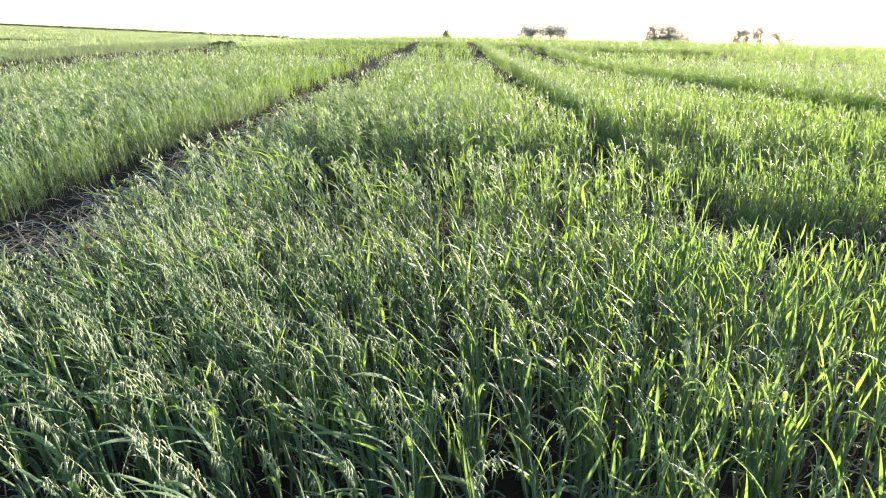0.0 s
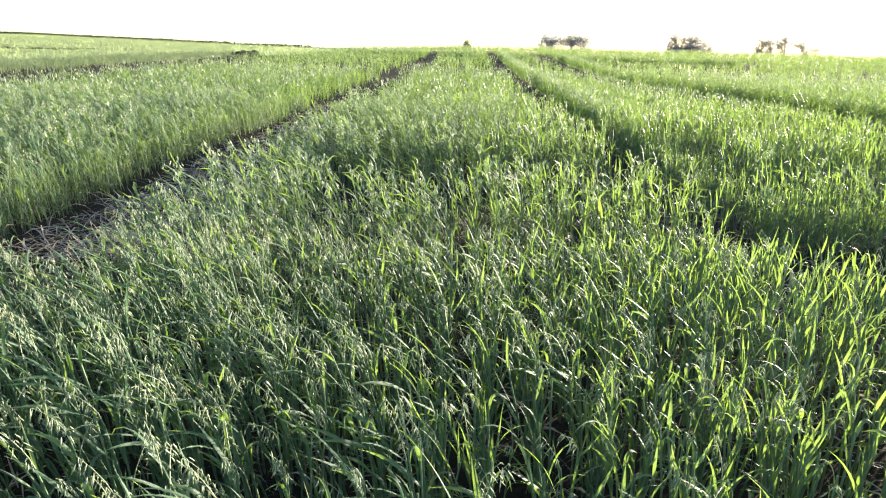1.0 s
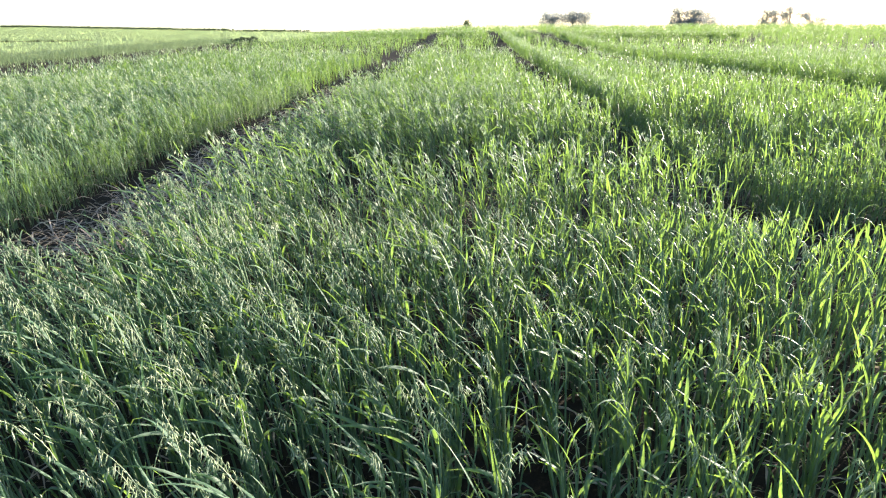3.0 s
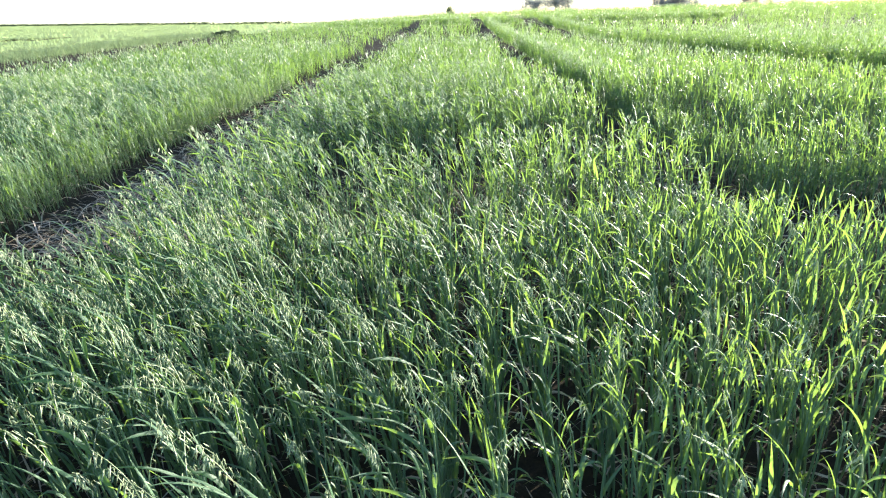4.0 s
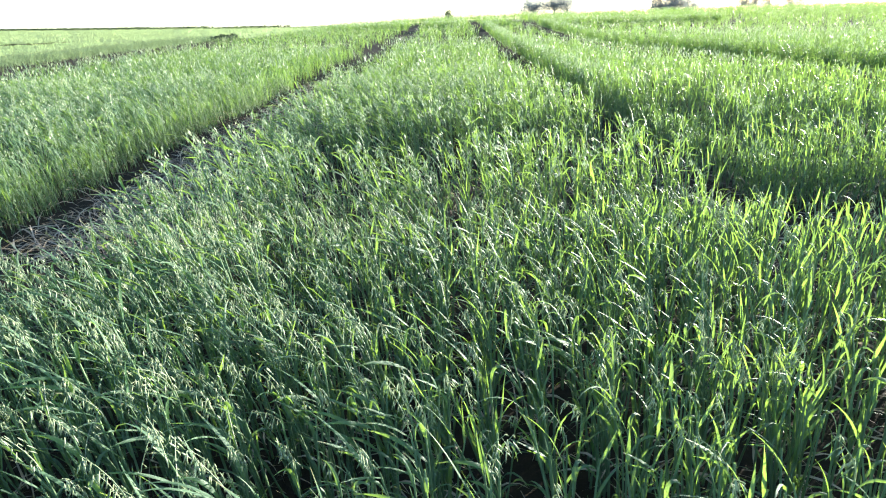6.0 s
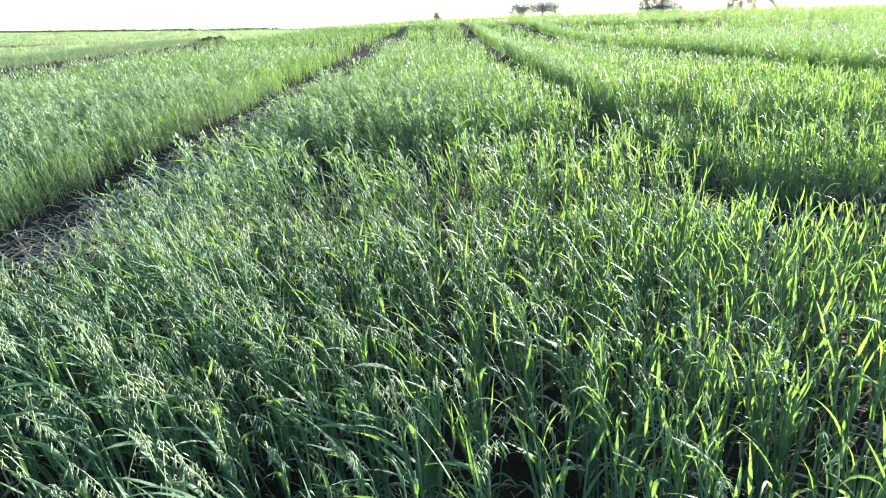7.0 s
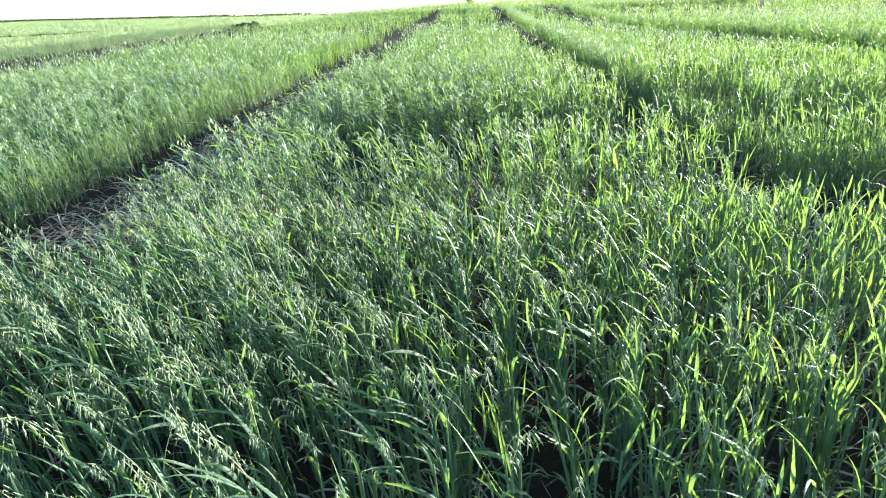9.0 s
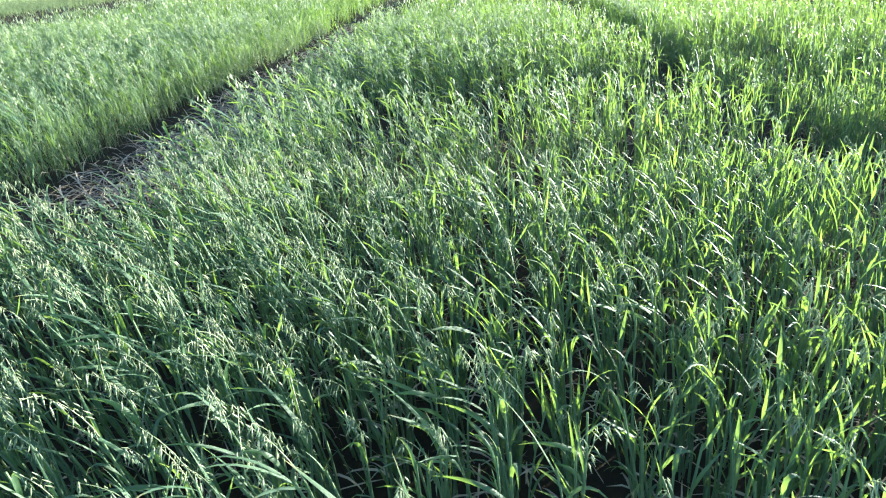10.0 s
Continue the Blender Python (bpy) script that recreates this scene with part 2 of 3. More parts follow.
def tube(points, radii, sides=4, slot=0):
    points, radii = np.asarray(points, float), np.asarray(radii, float)
    tang = np.gradient(points, axis=0)
    tang /= np.linalg.norm(tang, axis=1, keepdims=True) + 1e-9
    ref = np.where(np.abs(tang[:, 2:3]) > 0.9, np.array([[1.0, 0, 0]]), np.array([[0, 0, 1.0]]))
    a = np.cross(tang, ref)
    a /= np.linalg.norm(a, axis=1, keepdims=True) + 1e-9
    b = np.cross(tang, a)
    ang = np.arange(sides) * 2 * np.pi / sides
    ring = a[:, None] * np.cos(ang)[None, :, None] + b[:, None] * np.sin(ang)[None, :, None]
    v = (points[:, None] + ring * radii[:, None, None]).reshape(-1, 3)
    n = len(points)
    q = [(i * sides + k, i * sides + (k + 1) % sides, (i + 1) * sides + (k + 1) % sides, (i + 1) * sides + k)
         for i in range(n - 1) for k in range(sides)]
    u = np.stack([np.tile(ang / 6.3, n), np.repeat(np.linspace(0, 1, n), sides)], 1)
    return v, np.array(q), u, slot


def blade(root, az, length, width, up0, up1, twist=0.0, steps=7, fold=0.25, slot=1, bend=1.6, sway=0.0, kink=None):
    """A grass leaf from root: starts at up0 degrees above level and ends at up1; folded along its middle if fold is not 0."""
    s = np.linspace(0, 1, steps + 1)
    fall = s ** bend
    if kink is not None:
        fall = 1 / (1 + np.exp((kink - s) * 13)) * 0.85 + 0.15 * s
    el = np.radians(up0 + (up1 - up0) * fall)
    azs = az + sway * s * s
    t = np.stack([np.cos(el) * np.cos(azs), np.cos(el) * np.sin(azs), np.sin(el)], 1)
    p = np.asarray(root) + np.concatenate([np.zeros((1, 3)), np.cumsum((t[:-1] + t[1:]) / 2, 0)]) * length / steps
    side = np.stack([-np.sin(azs), np.cos(azs), 0 * s], 1)
    nor = np.cross(side, t)
    tw = (twist * s)[:, None]
    side, nor = side * np.cos(tw) + nor * np.sin(tw), nor * np.cos(tw) - side * np.sin(tw)
    w = width * np.clip(0.45 + 2.6 * s, 0, 1) * np.maximum(0.03, 1 - s ** 2.4) * 0.5
    w = w[:, None]
    if fold:
        v = np.stack([p + side * w + nor * w * fold, p, p - side * w + nor * w * fold], 1).reshape(-1, 3)
        k, cols = 3, (0, 0.5, 1)
    else:
        v = np.stack([p + side * w, p - side * w], 1).reshape(-1, 3)
        k, cols = 2, (0, 1)
    q = [(i * k + c, i * k + c + 1, (i + 1) * k + c + 1, (i + 1) * k + c) for i in range(steps) for c in range(k - 1)]
    u = np.stack([np.tile(cols, steps + 1), np.repeat(s, k)], 1)
    return v, np.array(q), u, slot


def spikelet(at, way, length, width, slot=2, sides=3):
    way = np.asarray(way, float) / np.linalg.norm(way)
    pts = [np.asarray(at) + way * length * f for f in (0, 0.42, 1.0)]
    return tube(pts, np.array([0.12, 0.5, 0.05]) * width, sides, slot)


def husk(at, way, length, width, r, slot=2):
    """A small husk seen from afar: a pointed leaf-like scale."""
    way = np.asarray(way, float) / np.linalg.norm(way)
    side = np.cross(way, r.normal(0, 1, 3))
    side /= np.linalg.norm(side) + 1e-9
    p = np.asarray(at, float)
    v = np.array([p, p + way * length * 0.45 + side * width / 2, p + way * length, p + way * length * 0.45 - side * width / 2])
    return v, np.array([(0, 1, 2, 3)]), np.array([(0.5, 0), (1, 0.5), (0.5, 1), (0, 0.5)]), slot


WIND = math.pi                        # leaf tips stream to the left


def wind_az(r, strength=1.4):
    return float(r.vonmises(WIND, strength)) if r.random() < 0.72 else float(r.uniform(0, 2 * np.pi))


def oat_plant_parts(r, detail, blown=False):
    """The pieces of one oat plant with its foot at the origin: stem, leaves, panicle. detail 2: near, 1: a few metres off."""
    near = detail == 2
    high = r.uniform(0.40, 0.53)
    lean_az, lean = wind_az(r, 0.9), r.uniform(0.0, 0.07)
    steps = 4 if near else 2
    s = np.linspace(0, 1, steps + 1)
    path = np.stack([np.cos(lean_az) * lean * s ** 2, np.sin(lean_az) * lean * s ** 2, high * s], 1)
    path[:, 2] -= 0.01
    thick = r.uniform(0.0030, 0.0041) * (1.0 if near else 0.85)
    stem = tube(path, thick * (1 - 0.35 * s), 5 if near else 3, 0)
    leaves = []
    places = (0.20, 0.42, 0.62, 0.80, 0.94) if near else (0.14, 0.34, 0.54, 0.72, 0.86, 0.95)
    count = int(r.integers(4, 6)) if near else 6
    for i in range(count):
        f = min(places[i + len(places) - count] + r.uniform(-0.08, 0.08), 0.97)
        root = np.array([np.interp(f, s, path[:, k]) for k in range(3)])
        az = wind_az(r, 1.4) if blown or r.random() < 0.35 else float(r.uniform(0, 2 * np.pi))
        length = r.uniform(0.09, 0.19)
        width = r.uniform(0.0052, 0.0108) * (1.0 if near else 1.08)
        start, end = r.uniform(66, 88), r.uniform(-60, 15)
        kind, kink, bend = r.random(), None, r.uniform(1.3, 3.2)
        if kind < (0.38 if blown else 0.58):          # upright
            start, end, length = r.uniform(62, 88), r.uniform(30, 80), length * 0.85
        elif kind < (0.68 if blown else 0.84):        # broken over part of the way up
            start, kink, end = r.uniform(70, 89), r.uniform(0.35, 0.75), r.uniform(-75, 5)
        elif kind < 0.88:                             # hanging
            end = r.uniform(-100, -60)
        if blown and i > 0 and r.random() < 0.60:     # streaming with the wind
            az, start, end, kink = float(r.vonmises(WIND, 3.2)), r.uniform(45, 76), r.uniform(-30, 34), None
            length, width, bend = r.uniform(0.11, 0.20), width * 1.18, r.uniform(0.9, 1.8)
        leaves.append(blade(root, az, length, width, start, end, r.uniform(-1.9, 1.9), 7 if near else 3,
                            0.32 if near else 0.0, 1, bend, r.uniform(-0.6, 0.6), kink))
    if r.random() < 0.5:
        leaves.append(blade((0, 0, r.uniform(0.03, 0.12)), r.uniform(0, 6.3), r.uniform(0.09, 0.17), r.uniform(0.004, 0.009), r.uniform(20, 70),
                            r.uniform(-80, -40), r.uniform(-3, 3), 4 if near else 2, 0.0, 3, r.uniform(0.7, 1.3)))
    ear, grains = [], []
    if r.random() < (0.55 if near else 0.45):
        top = path[-1]
        n = 5
        az, reach = wind_az(r, 1.6), r.uniform(0.08, 0.125)
        q = np.linspace(0, 1, n)
        bow = r.uniform(0.2, 0.7)
        rach = np.stack([top[0] + np.cos(az) * bow * reach * q ** 1.8, top[1] + np.sin(az) * bow * reach * q ** 1.8,
                         top[2] + reach * (q - 0.4 * bow * q ** 2)], 1)
        ear.append(tube(rach, 0.0014 * (1 - 0.5 * q), 3, 2))
        total = int(r.integers(11, 17)) if near else 9
        for k in range(total):
            f = r.uniform(0.0, 1.0)
            at = np.array([np.interp(f, q, rach[:, c]) for c in range(3)])
            a = az + r.normal(0, 1.2)
            out = r.uniform(0.003, 0.015) * (1.2 - 0.5 * f)
            tipp = at + np.array([np.cos(a) * out, np.sin(a) * out, r.uniform(-0.012, 0.016)])
            hang = np.array([np.cos(a) * 0.4, np.sin(a) * 0.4, -1.0 + r.uniform(-0.1, 0.45)])
            if near:
                ear.append(husk(at, tipp - at, float(np.linalg.norm(tipp - at)) + 1e-4, 0.0014, r))
                grains.append(spikelet(tipp, hang, r.uniform(0.019, 0.028), r.uniform(0.0030, 0.0046)))
            else:
                ear.append(husk(tipp, hang, r.uniform(0.022, 0.032), r.uniform(0.006, 0.010), r))
    return stem, leaves, ear, grains


def tuft_pieces(r, blades, width, steps, ears, spread, slot_leaf=1, slot_ear=2):
    """A tuft of several plants for the middle distance."""
    out = []
    for k in range(blades):
        a = r.uniform(0, 2 * np.pi)
        d = spread * math.sqrt(r.random())
        low = k < blades * 0.22
        foot = np.array([np.cos(a) * d, np.sin(a) * d, r.uniform(0.0, 0.1) if low else r.uniform(0.15, 0.44)])
        tall = r.uniform(0.34, 0.46) if low else r.uniform(0.10, 0.21)
        out.append(blade(foot, wind_az(r, 1.8), tall, width * r.uniform(0.7, 1.3), r.uniform(70, 89) if low else r.uniform(35, 85),
                         r.uniform(30, 80) if low else r.uniform(-80, 35), r.uniform(-1.4, 1.4), steps, 0.0, slot_leaf, r.uniform(0.9, 2.0)))
    for k in range(ears):
        a, d = r.uniform(0, 6.3), spread * math.sqrt(r.random())
        foot = np.array([np.cos(a) * d, np.sin(a) * d, r.uniform(0.42, 0.52)])
        out.append(husk(foot, (-0.3, 0.0, 1.0), r.uniform(0.04, 0.075), width * 0.8, r, slot_ear))
    return out


def gust(x):
    """How far the crop is pressed over by the wind: more on the left of the middle strip."""
    return np.where(x < -3, 0.09, np.clip(0.04 - 0.05 * x, 0.0, 0.12))


def scatter(name, variants, x, y, size, mats, label, category, r, turn=0.6, lean=0.09, pick=None):
    """One mesh of plants: the variants (joined arrays) set down at x, y with their sizes."""
    pick = r.integers(0, len(variants), len(x)) if pick is None else pick
    z = land(x, y)
    vs, qs, us, ix, at = [], [], [], [], 0
    for k, (v, q, u, s) in enumerate(variants):
        w = np.nonzero(pick == k)[0]
        if not len(w):
            continue
        a = r.uniform(-turn, turn, len(w))
        ca, sa = np.cos(a)[:, None], np.sin(a)[:, None]
        sc = size[w][:, None]
        tx, ty = (r.normal(0, lean, len(w)) - gust(x[w]))[:, None], r.normal(0, lean, len(w))[:, None]
        px, py, pz = v[None, :, 0] * sc, v[None, :, 1] * sc, v[None, :, 2] * sc
        out = np.stack([ca * px - sa * py + tx * pz + x[w][:, None], sa * px + ca * py + ty * pz + y[w][:, None], pz + z[w][:, None]], 2)
        vs.append(out.reshape(-1, 3))
        qs.append((q[None] + (np.arange(len(w)) * len(v))[:, None, None] + at).reshape(-1, 4))
        us.append(np.tile(u, (len(w), 1)))
        ix.append(np.tile(s, len(w)))
        at += len(w) * len(v)
    me = mesh_from(name, np.concatenate(vs), np.concatenate(qs), np.concatenate(us), mats, np.concatenate(ix))
    return tagged(new(name, me), label, category, kind="stuff")


# ---- ground ----
def build_ground():
    def spaced(a, b, near, reach, n):
        k = np.linspace(-1, 1, n)
        s = np.sinh(k * 7.0) / np.sinh(7.0)
        return np.where(s < 0, -s * a, s * b) + near
    xs, ys = spaced(-1500, 1500, -0.4, 0, 171), spaced(-600, 2600, 2.5, 0, 191)
    gx, gy = np.meshgrid(xs, ys)
    z = land(gx, gy)
    near = np.clip(1 - np.hypot(gx, gy - 3) / 9, 0, 1)
    clods = np.random.default_rng(3).normal(0, 0.012, gx.shape)
    z = z + clods * near
    v = np.stack([gx, gy, z], 2).reshape(-1, 3)
    h, w = gx.shape
    i = (np.arange(h - 1)[:, None] * w + np.arange(w - 1)[None]).ravel()
    q = np.stack([i, i + 1, i + w + 1, i + w], 1)
    me = mesh_from("ground", v, q, v[:, :2] * 0.1, [SOIL])
    return tagged(new("ground", me), "bare dark brown crumbly field soil between the crops", "ground", kind="structure")


build_ground()

# ---- the oat crop ----
near_kinds = [oat_plant_parts(rng, 2, k % 2 == 0) for k in range(26)]
near_sets = [join([st, *lv, *er, *gr]) for st, lv, er, gr in near_kinds]
mid_kinds = [oat_plant_parts(rng, 1, k % 2 == 0) for k in range(28)]
mid_sets = [join([st, *lv, *er]) for st, lv, er, _ in mid_kinds]
far_sets = [join(tuft_pieces(rng, 14, 0.0165, 2, 4, 0.11)) for _ in range(16)]
rim_sets = [join(tuft_pieces(rng, 10, 0.023, 2, 3, 0.13)) for _ in range(14)]
OAT = [STEM, LEAF, EAR, DRY]
ROW = 0.15


def rows_in(x0, x1, y0, y1, per_m2, r):
    """Plants in drilled rows that run up the field."""
    n = int((x1 - x0) * (y1 - y0) * per_m2)
    x, y = r.uniform(x0, x1, n), r.uniform(y0, y1, n)
    x = np.round(x / ROW) * ROW
    if y0 < 3:                          # plants stand in clumps along the row, with gaps between them
        for _ in range(2):
            gap = np.sin(y * 21 + x * 37) + np.sin(y * 34 - x * 53) + np.sin(y * 9 + x * 71)
            y = np.where(gap < -0.35, y + r.uniform(-0.12, 0.12, n), y)
        gap = np.sin(y * 13 + x * 47) + np.sin(y * 23 - x * 61)
        stay = (gap > -1.0) | (r.random(n) < 0.55)
        x, y = x[stay], y[stay]
    return x + r.normal(0, 0.014 if y0 < 1 else 0.03, len(x)), y


def grown(x, y, r, wedge=True):
    keep, high = crop(x, y)
    ok = r.random(len(x)) < keep
    if wedge:
        ok &= (x > -1.0 * y - 1.5) & (x < 0.86 * y + 1.0)
    return x[ok], y[ok], high[ok] * (r.uniform(0.76, 1.15, ok.sum()) if wedge else r.uniform(0.86, 1.12, ok.sum()))


def eared_pick(kinds, x, r):
    """More panicles and more wind-swept leaves towards the left of the strip, fewer to the right."""
    flags, even = np.array([bool(k[2]) for k in kinds]), np.arange(len(kinds)) % 2 == 0
    share = np.clip(0.34 - 0.18 * x, 0.16, 0.62)
    swept = r.random(len(x)) < np.clip(0.42 - 0.35 * x, 0.10, 0.9)
    ear = r.random(len(x)) < share
    out = np.zeros(len(x), int)
    for e in (False, True):
        for g in (False, True):
            w = (ear == e) & (swept == g)
            out[w] = r.choice(np.nonzero((flags == e) & (even == g))[0], w.sum())
    return out


# plants nearest to the eye, each a thing of its own
PLOT_X, PLOT_Y = (-1.35, 0.55), (0.95, 2.05)
nx, ny = rows_in(-2.8, 1.72, 0.72, 3.3, 275, rng)
nx, ny, nh = grown(nx, ny, rng, False)
single = (nx > PLOT_X[0]) & (nx < PLOT_X[1]) & (ny > PLOT_Y[0]) & (ny < PLOT_Y[1])
single &= np.cumsum(single) <= 300


def build_oat_plant(kind):
    st, lv, er, gr = kind
    root = new("oat_plant")
    for nm, pcs, mats in [("stem", [st], STEM), *[("dead_leaf", [b], DRY) if b[3] == 3 else ("leaf", [b], LEAF) for b in lv], ("panicle", er, EAR)]:
        if not pcs:
            continue
        v, q, u, s = join(pcs)
        ob = new(nm, mesh_from(nm, v, q, u, [mats]))
        ob.parent = root
        if nm == "dead_leaf":
            tagged(ob, "withered pale brown lower leaf")
    for piece in gr:
        v, q, u, s = piece
        grain = new("spikelet", mesh_from("spikelet", v, q, u, [EAR]))
        grain.parent = ob
    return tagged(root, "green oat plant with arching leaves and a loose panicle" if er else "leafy green oat plant without a panicle yet",
                  "oat plant", "oat plants in the field")


masters = {}
near_pick = eared_pick(near_kinds, nx, rng)
for i in np.nonzero(single)[0]:
    k = int(near_pick[i])
    m = pose(float(nx[i]), float(ny[i]), float(land(nx[i], ny[i])), 0, 0, 0) @ pose(0, 0, 0, float(rng.normal(0, 4)), float(rng.normal(0, 4)) - math.degrees(float(gust(nx[i])))) @ pose(0, 0, 0, 0, 0, float(rng.uniform(-35, 35)))
    if k not in masters:
        masters[k] = build_oat_plant(near_kinds[k])
        masters[k].scale = (1, 1, 1)
        masters[k].matrix_basis = m
    else:
        copy_thing(masters[k], m)
rest = ~single
scatter("oat_crop", near_sets, nx[rest], ny[rest], nh[rest], OAT, "dense green oat crop coming into ear in drilled rows", "crop", rng, pick=near_pick[rest])

bx, by = rows_in(-10.2, 9.6, 1.2, 10.0, 158, rng)
inner = (bx > -2.8) & (bx < 1.72) & (by < 3.3)
bx, by = bx[~inner], by[~inner]
bx, by, bh = grown(bx, by, rng)
scatter("oat_crop", mid_sets, bx, by, bh, OAT, "green oat crop standing in strips beside bare wheel tracks", "crop", rng, pick=eared_pick(mid_kinds, np.maximum(bx, -2), rng))

# shorter shoots that close the feet of the strips along the tracks
for left, count in ((True, 1600), (False, 900)):
    ux, uy = rng.uniform(0, 0.42, count), rng.uniform(3.7 if left else 4.1, 12, count)
    ux = left_track(uy)[0] - ux if left else right_track(uy)[1] + 0.1 + ux
    uk = crop(ux, uy)[0] > 0.4
    scatter("oat_crop", mid_sets, ux[uk], uy[uk], rng.uniform(0.45, 0.75, uk.sum()), OAT, "short leafy oat shoots at the foot of the strip", "crop", rng, 1.0, pick=eared_pick(mid_kinds, np.full(uk.sum(), 3.0), rng))
ux, uy = rng.uniform(1.6, 5.0, 700), rng.uniform(4.05, 4.5, 700)
uk = crop(ux, uy)[0] > 0.4
scatter("oat_crop", mid_sets, ux[uk], uy[uk], rng.uniform(0.45, 0.8, uk.sum()), OAT, "short leafy oat shoots along the headland", "crop", rng, 1.0, pick=eared_pick(mid_kinds, np.full(uk.sum(), 3.0), rng))

fx, fy = rows_in(-10.2, 19, 10.0, 21.0, 21, rng)
fx, fy, fh = grown(fx, fy, rng)
scatter("oat_crop", far_sets, fx, fy, fh, OAT, "sunlit green oat crop farther up the field", "crop", rng, 3.1)

# leafy rims that close the faces of the strips along the far tracks
for edge in (lambda y: third_track(y)[1] + 0.25, lambda y: right_track(y)[1] + np.clip(0.02 * (y - 5), 0, 0.2) + 0.05):
    ey = 9.5 + 32 * rng.random(1100) ** 1.4
    ex = edge(ey) + rng.uniform(0, 0.4, 1100)
    scatter("oat_crop", far_sets, ex, ey, rng.uniform(0.6, 1.0, 1100), OAT, "leafy rim of the oat strip along a far track", "crop", rng, 3.1)

ex = rng.uniform(-8.5, 15.5, 1300)
ey = np.where(ex < 2, 38.4 - 0.6 * ex, 37.2 - 0.12 * (ex - 2)) + 0.3 * np.sin(ex * 0.9) + rng.uniform(1.5, 2.3, 1300)
ek = crop(ex, ey)[0] > 0.5
ex, ey = ex[ek], ey[ek]
scatter("oat_crop", rim_sets, ex, ey, rng.uniform(0.85, 1.1, len(ex)), OAT, "leafy rim of the oat crop behind the cross track", "crop", rng, 3.1)

# the field goes on beside and behind the eye, round a trodden spot
ox, oy = rows_in(-9.4, 9.0, -5.0, 9.0, 26, rng)
okeep, ohigh = crop(ox, np.where(oy < 2.4, 6.2, oy))
aside = ((ox < -1.0 * oy - 1.5) | (ox > 0.86 * oy + 1.0)) & ~((ox > -2.9) & (ox < 1.8) & (oy > 0.0))
aside &= (rng.random(len(ox)) < okeep) & (np.hypot(ox + 0.42, oy - 0.05) > 0.75) & ~((ox > RIGHT_IN) & (oy < 3.7))
scatter("oat_crop", [join(tuft_pieces(rng, 10, 0.014, 2, 1, 0.1)) for _ in range(8)], ox[aside], oy[aside], ohigh[aside], OAT, "green oat crop round the edge of a trodden spot", "crop", rng, 3.1)

gx = rng.uniform(-12, 54, 14000)
gy = 21 + 43 * rng.random(14000) ** 0.85
gx, gy, gh = grown(gx, gy, rng)
scatter("oat_crop", rim_sets, gx, gy, gh * np.interp(gy, (25, 50), (1.0, 1.1)), OAT, "distant green oat crop up to the crest of the field", "crop", rng, 3.1)

# ---- the neighbouring field beyond the farm path ----
def pale_hem(y):
    """Where the pale crop begins behind the verge."""
    return np.interp(y, (14, 30, 37, 42, 60), (-17.8, -17.5, -16.8, -12.4, -11.2))


def tramline(x, y):
    """A short dark tramline in the pale crop."""
    return (np.abs(y - 43.6) < 1.7) & (x < -27.5)


verge_sets = [join(tuft_pieces(rng, 12, 0.02, 2, 0, 0.2, 0, 0)) for _ in range(8)]
vx, vy = rng.uniform(PATH_OUT - 2.4, PATH_OUT + 0.3, 3300), rng.uniform(12, 42, 3300)
vx = vx + (rng.random(3300) < 0.14) * rng.uniform(0, 4.0, 3300)
scatter("verge_grass", verge_sets, vx, vy, rng.uniform(0.45, 0.85, len(vx)), [VERGE], "dull green seeding grass along the farm path", "grass", rng, 3.1)
mead_sets = [join(tuft_pieces(rng, 11, 0.075, 1, 0, 0.8, 0, 0)) for _ in range(8)]
mx = -11.0 - 125 * rng.random(36000) ** 1.3
my = 14 + 150 * rng.random(36000) ** 1.4
outer = pale_hem(my)
streak = tramline(mx, my)
ok = (mx > -1.05 * my - 2) & (my < CREST + 6 + np.maximum(0, -14 - mx) * 0.97) & (mx < outer) & ~streak


def pale_underlay():
    """An uneven sheet added below the neighbouring crop's tips to hide the soil."""
    xs, ys = np.arange(-150, -11.2, 0.8), np.arange(14, 150, 0.8)
    gx, gy = np.meshgrid(xs, ys)
    hem = pale_hem(gy)
    inside = (gx < hem - 0.3) & (gx > -1.1 * gy - 4) & (gy < CREST + 5 + np.maximum(0, -14 - gx) * 0.97)
    inside &= ~tramline(gx, gy)
    z = land(gx, gy) + 0.12 + np.random.default_rng(5).normal(0, 0.03, gx.shape)
    v = np.stack([gx, gy, z], 2).reshape(-1, 3)
    h, w = gx.shape
    i = (np.arange(h - 1)[:, None] * w + np.arange(w - 1)[None]).ravel()
    flat = inside.ravel()
    q = np.stack([i, i + 1, i + w + 1, i + w], 1)[flat[i] & flat[i + 1] & flat[i + w] & flat[i + w + 1]]
    me = mesh_from("pale_crop", v, q, v[:, :2] * 0.1, [MEADOW])
    return tagged(new("pale_crop", me), "bright yellow-green sheet added under the neighbouring crop to hide the soil", "crop", kind="stuff")


pale_underlay()
scatter("pale_crop", mead_sets, mx[ok], my[ok], rng.uniform(0.62, 0.8, ok.sum()), [MEADOW], "bright yellow-green crop in the neighbouring field", "crop", rng, 3.1)

